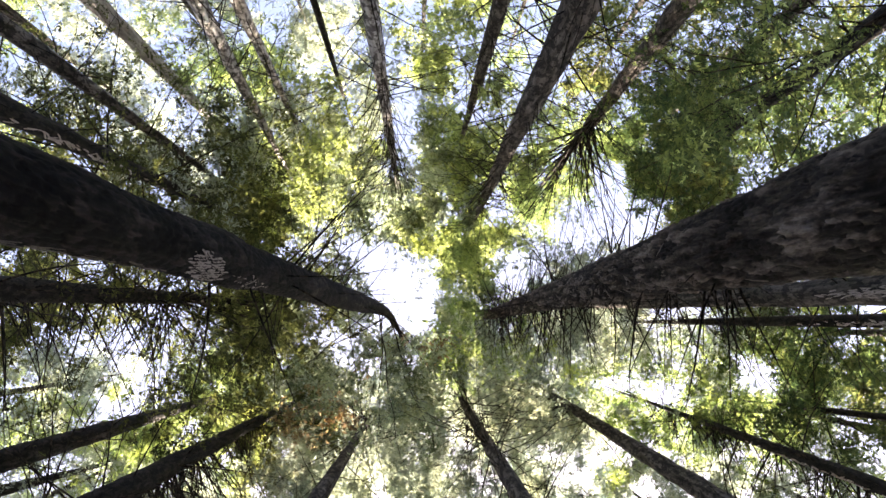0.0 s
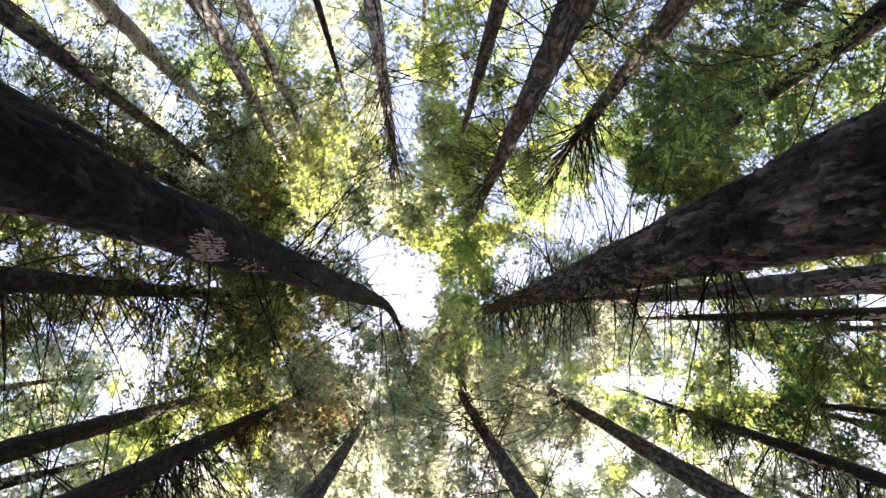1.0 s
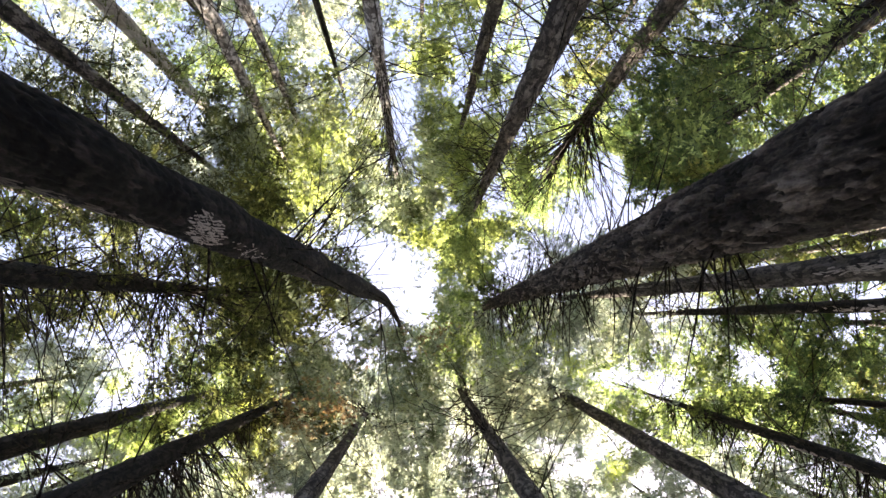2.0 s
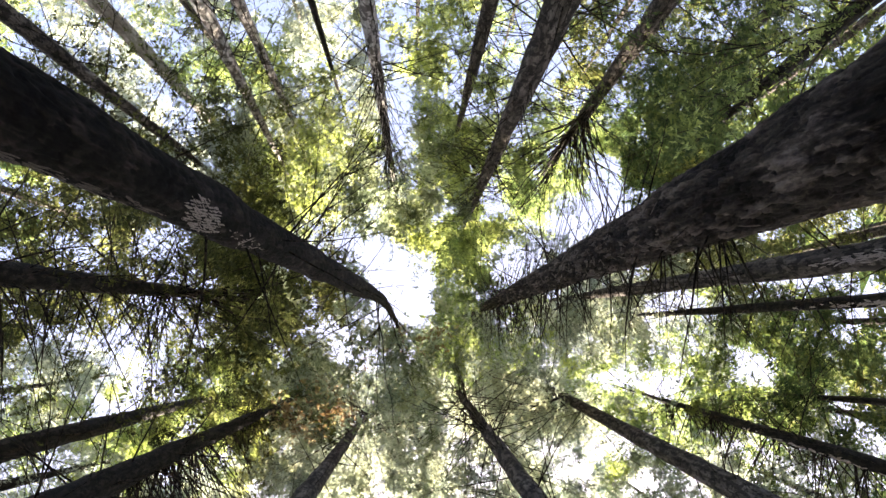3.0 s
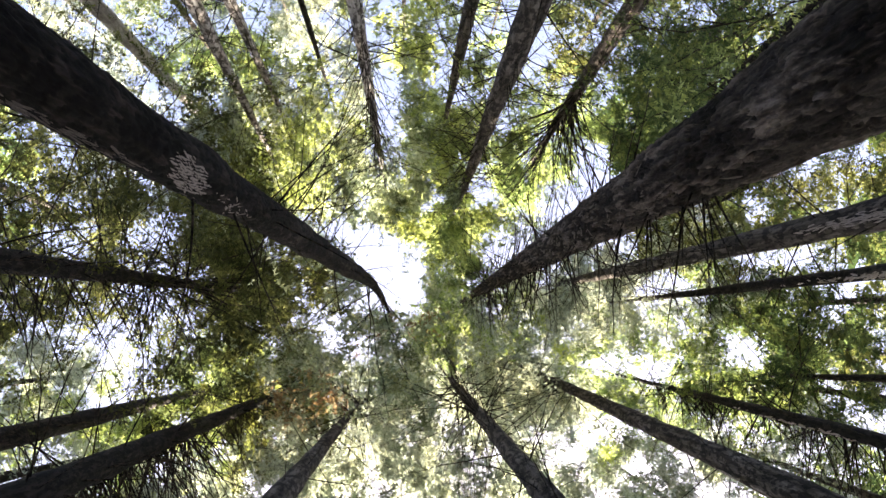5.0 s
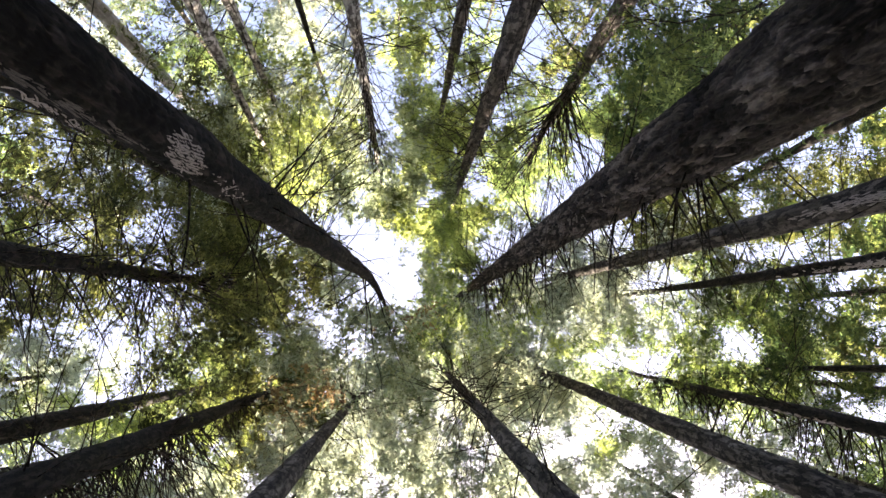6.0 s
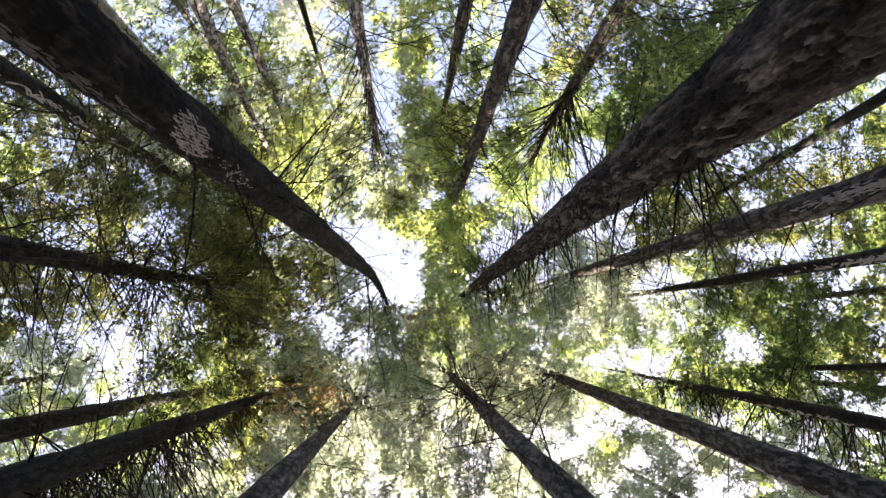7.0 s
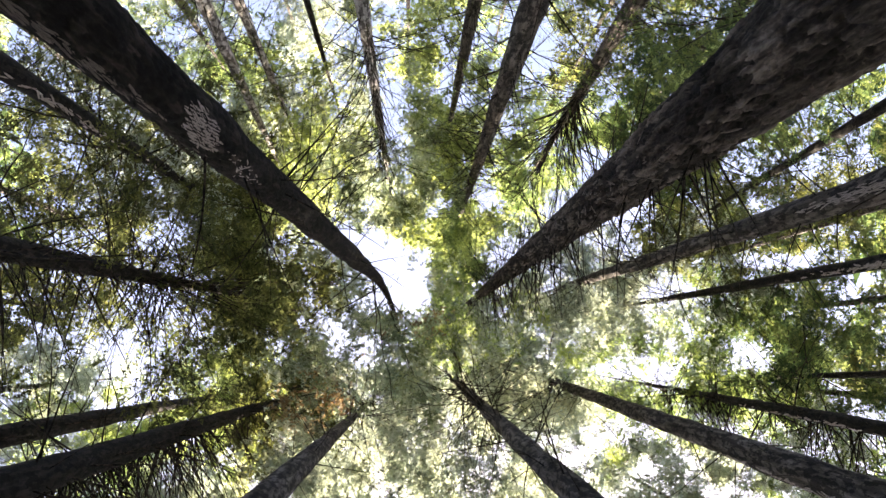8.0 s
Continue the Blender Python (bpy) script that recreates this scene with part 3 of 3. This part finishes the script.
tree("full", DARK_TREE, Stem(-8.35, -1.10, 0.059, -0.020, 0.66, 0.041, 42), BARK_SHADED, "shade", (22, 4.6, 64, 1050), (9, 32, 90, 2.2), 10, stubs=[(9, 27, 170, 2.0, 1.5, 0.45)], slim=0.55, extra=[(22, 32, 18, 4.5, 3.9, 0.5), (24, 36, 14, 5.0, 0.1, 0.35)])
tree("full", TALL, Stem(-10.42, 2.59, 0.033, 0.0, 0.74, 0.022, 48), BARK_SHADED, "olive", (37, 4.4, 40, 900), (14, 38, 50, 2.0), 11, stubs=[(14, 36, 50, 1.6, -1.5, 0.5), (14, 36, 30, 1.5, 1.5, 0.5)], slim=0.5)
tree("full", DARK_TREE, Stem(-6.32, 2.66, 0.032, -0.005, 0.66, 0.032, 46), BARK_SHADED, "shade", (33, 3.4, 44, 900), (12, 36, 80, 1.8), 12, dry=[(28, 32, 3, 3.0, -0.2, 0.3)], stubs=[(11.5, 24, 250, 1.9, 1.5, 0.5), (10, 16, 130, 1.6, 1.6, 0.5), (22, 34, 60, 1.8, 1.4, 0.5)], slim=0.5)
tree("full", THIN_TREE, Stem(-12.85, 3.28, 0.018, 0.058, 0.58, 0.034, 42), BARK_SHADED, "green", (30, 3.4, 30, 700), (14, 32, 39, 1.4), 13)
tree("full", THIN_TREE, Stem(-2.32, 2.72, 0.014, -0.003, 0.49, 0.046, 40), BARK_BROWN, "pale", (31, 4.4, 50, 800), (14, 32, 33, 1.2), 14, extra=[(29, 38, 22, 3.6, 1.6, 0.6)], droops=[(26, 33, 36, 2.0, -1.2, 1.2)], slim=0.6)
tree("full", TALL, Stem(1.80, 2.74, -0.022, -0.040, 0.39, 0.021, 42), BARK_BROWN, "pale", (28, 4.4, 56, 900), (11, 30, 83, 1.3), 15, droops=[(22, 31, 60, 2.0, 1.5, 1.8)], slim=0.7)
SOUTHERN = Stem(5.72, 2.89, -0.026, -0.039, 0.53, 0.025, 48)
southern = tree("full", TALL, SOUTHERN, BARK_BROWN, "pale", (36, 3.8, 44, 900), (13, 38, 46, 1.2), 16, extra=[(32, 41, 16, 4.2, 1.8, 0.6), (31, 40, 14, 3.8, 2.7, 0.5), (31, 41, 12, 2.6, 0.9, 0.6)])
flake_patch(southern, SOUTHERN, 15.0, 2.45, 4.0, 0.2, 0.0, 70, 0.1, 67, 0.008)
FRINGED = Stem(9.65, 2.74, -0.022, -0.022, 0.42, 0.031, 44)
fringed = tree("full", "slender dark redwood fringed with hanging dead twigs", FRINGED, BARK_SHADED, "green", (31, 4.0, 44, 900), (14, 35, 78, 1.8), 17, stubs=[(16, 34, 120, 1.5, 1.4, 0.4)], slim=0.75)
flake_patch(fringed, FRINGED, 21.0, 2.5, 5.0, 0.35, 0.0, 60, 0.12, 68, 0.006)
FLAKING = Stem(5.81, -1.16, -0.013, -0.019, 0.42, 0.020, 42)
flaking = tree("full", TALL, FLAKING, BARK_BROWN, "pale", (28, 3.8, 46, 900), (10, 30, 80, 1.3), 18)
flake_patch(flaking, FLAKING, 12.3, 2.95, 1.5, 0.36, 0.1, 90, 0.055, 62, 0.006, None, False, 4.5)
EASTERN = Stem(10.10, -0.87, -0.046, -0.007, 0.40, 0.029, 44)
eastern = tree("full", "slender redwood darkened for shade, with pale flakes coloured as sun flecks", EASTERN, BARK_SHADED, "pale", (30, 4.2, 46, 900), (14, 34, 65, 1.6), 19)
flake_patch(eastern, EASTERN, 19.0, 2.6, 3.0, 0.5, 0.1, 70, 0.13, 64, 0.004)
tree("full", DARK_TREE, Stem(8.17, -6.74, 0.026, 0.022, 0.50, 0.050, 34), BARK_SHADED, "deep", (14, 4.6, 70, 1000), (11, 22, 26, 1.6), 20, dry=[(14.5, 16.5, 4, 4.6, 2.55, 0.14)], dry_leaf="olive", extra=[(16, 27, 16, 4.5, 3.7, 0.5)])
tree("full", THIN_TREE, Stem(10.01, -4.67, 0.019, 0.028, 0.40, 0.045, 38), BARK_SHADED, "shade", (25, 4.0, 50, 900), (12, 26, 39, 1.4), 21)
tree("full", THIN_TREE, Stem(-2.98, -8.59, -0.001, -0.004, 0.32, 0.052, 40), BARK_SHADED, "pale", (26, 3.6, 40, 800), (15, 28, 26, 1.2), 22)
tree("full", THIN_TREE, Stem(-3.98, -7.41, -0.021, 0.007, 0.42, 0.050, 42), BARK_SUNLIT, "olive", (27, 3.6, 40, 700), (15, 30, 50, 1.5), 23)
tree("full", THIN_TREE, Stem(-4.30, -6.87, -0.039, 0.020, 0.46, 0.048, 42), BARK_SUNLIT, "olive", (30, 3.6, 36, 700), (14, 32, 60, 1.6), 24)
tree("full", THIN_TREE, Stem(12.51, 1.08, 0.001, 0.036, 0.36, 0.044, 40), BARK_SHADED, "deep", (26, 4.2, 50, 900), (16, 30, 20, 1.4), 25)

# ---- the row behind the eye, whose crowns close the view's lower side ----
# Crowns reach down to 20 m, out of view, to block the sun.
for n, (x, y, h, leaf) in enumerate([(0.3, 6.7, 44, "pale"), (-4.4, 6.3, 43, "pale"), (4.9, 6.9, 46, "pale"), (9.0, 6.4, 44, "pale"), (-9.2, 6.8, 47, "pale"), (-13.4, 5.6, 46, "pale"), (13.6, 5.4, 45, "pale"), (15.2, -0.6, 44, "deep"), (-15.0, -1.2, 44, "shade"), (-14.6, 1.9, 46, "pale"), (7.4, -12.2, 45, "shade"), (14.8, 2.6, 46, "green")]):
    tree("far", "redwood of the surrounding wood, with added low foliage that blocks light", Stem(x, y, 0.004, -0.006, 0.46, 0.03, h), BARK_BROWN, leaf, (20, 3.6, 62, 1100), None, 900 + n, size=0.102, skirt=7 if y > 5 else 11, group="wood behind")

# ---- the wood behind them, with unseen low foliage added to block side light ----
spread = np.random.default_rng(77)
taken = [(o.location.x, o.location.y) for o in scene.objects if o.type == "EMPTY"]
for ix in range(-6, 7):
    for iy in range(-6, 7):
        x, y = ix * 4.6 + spread.normal(0, 0.9), iy * 4.6 + spread.normal(0, 0.9)
        d = math.hypot(x, y)
        hidden = y > 5.5
        if d < 6 or d > 28 or min(math.hypot(x - a, y - b) for a, b in taken) < 2.6 or (not hidden and (d < 10 or (y > -0.5 * abs(x) and d < 13.5))):
            continue
        # Unseen crowns get oversized leaves or extra density to block light.
        seen = (-17 if x < 0 else -15) < y < 10 and abs(x) < 18.6
        rim = -21.5 < y < 11 and abs(x) < 24.5
        # Leaf kind by place: darker kinds put shade into the crowns' colour.
        tree("far", "redwood of the surrounding wood, with added low foliage that blocks light", Stem(x, y, spread.normal(0, 0.008), spread.normal(0, 0.008), 0.4 + 0.15 * spread.random(), 0.03, 40 + 8 * spread.random()),
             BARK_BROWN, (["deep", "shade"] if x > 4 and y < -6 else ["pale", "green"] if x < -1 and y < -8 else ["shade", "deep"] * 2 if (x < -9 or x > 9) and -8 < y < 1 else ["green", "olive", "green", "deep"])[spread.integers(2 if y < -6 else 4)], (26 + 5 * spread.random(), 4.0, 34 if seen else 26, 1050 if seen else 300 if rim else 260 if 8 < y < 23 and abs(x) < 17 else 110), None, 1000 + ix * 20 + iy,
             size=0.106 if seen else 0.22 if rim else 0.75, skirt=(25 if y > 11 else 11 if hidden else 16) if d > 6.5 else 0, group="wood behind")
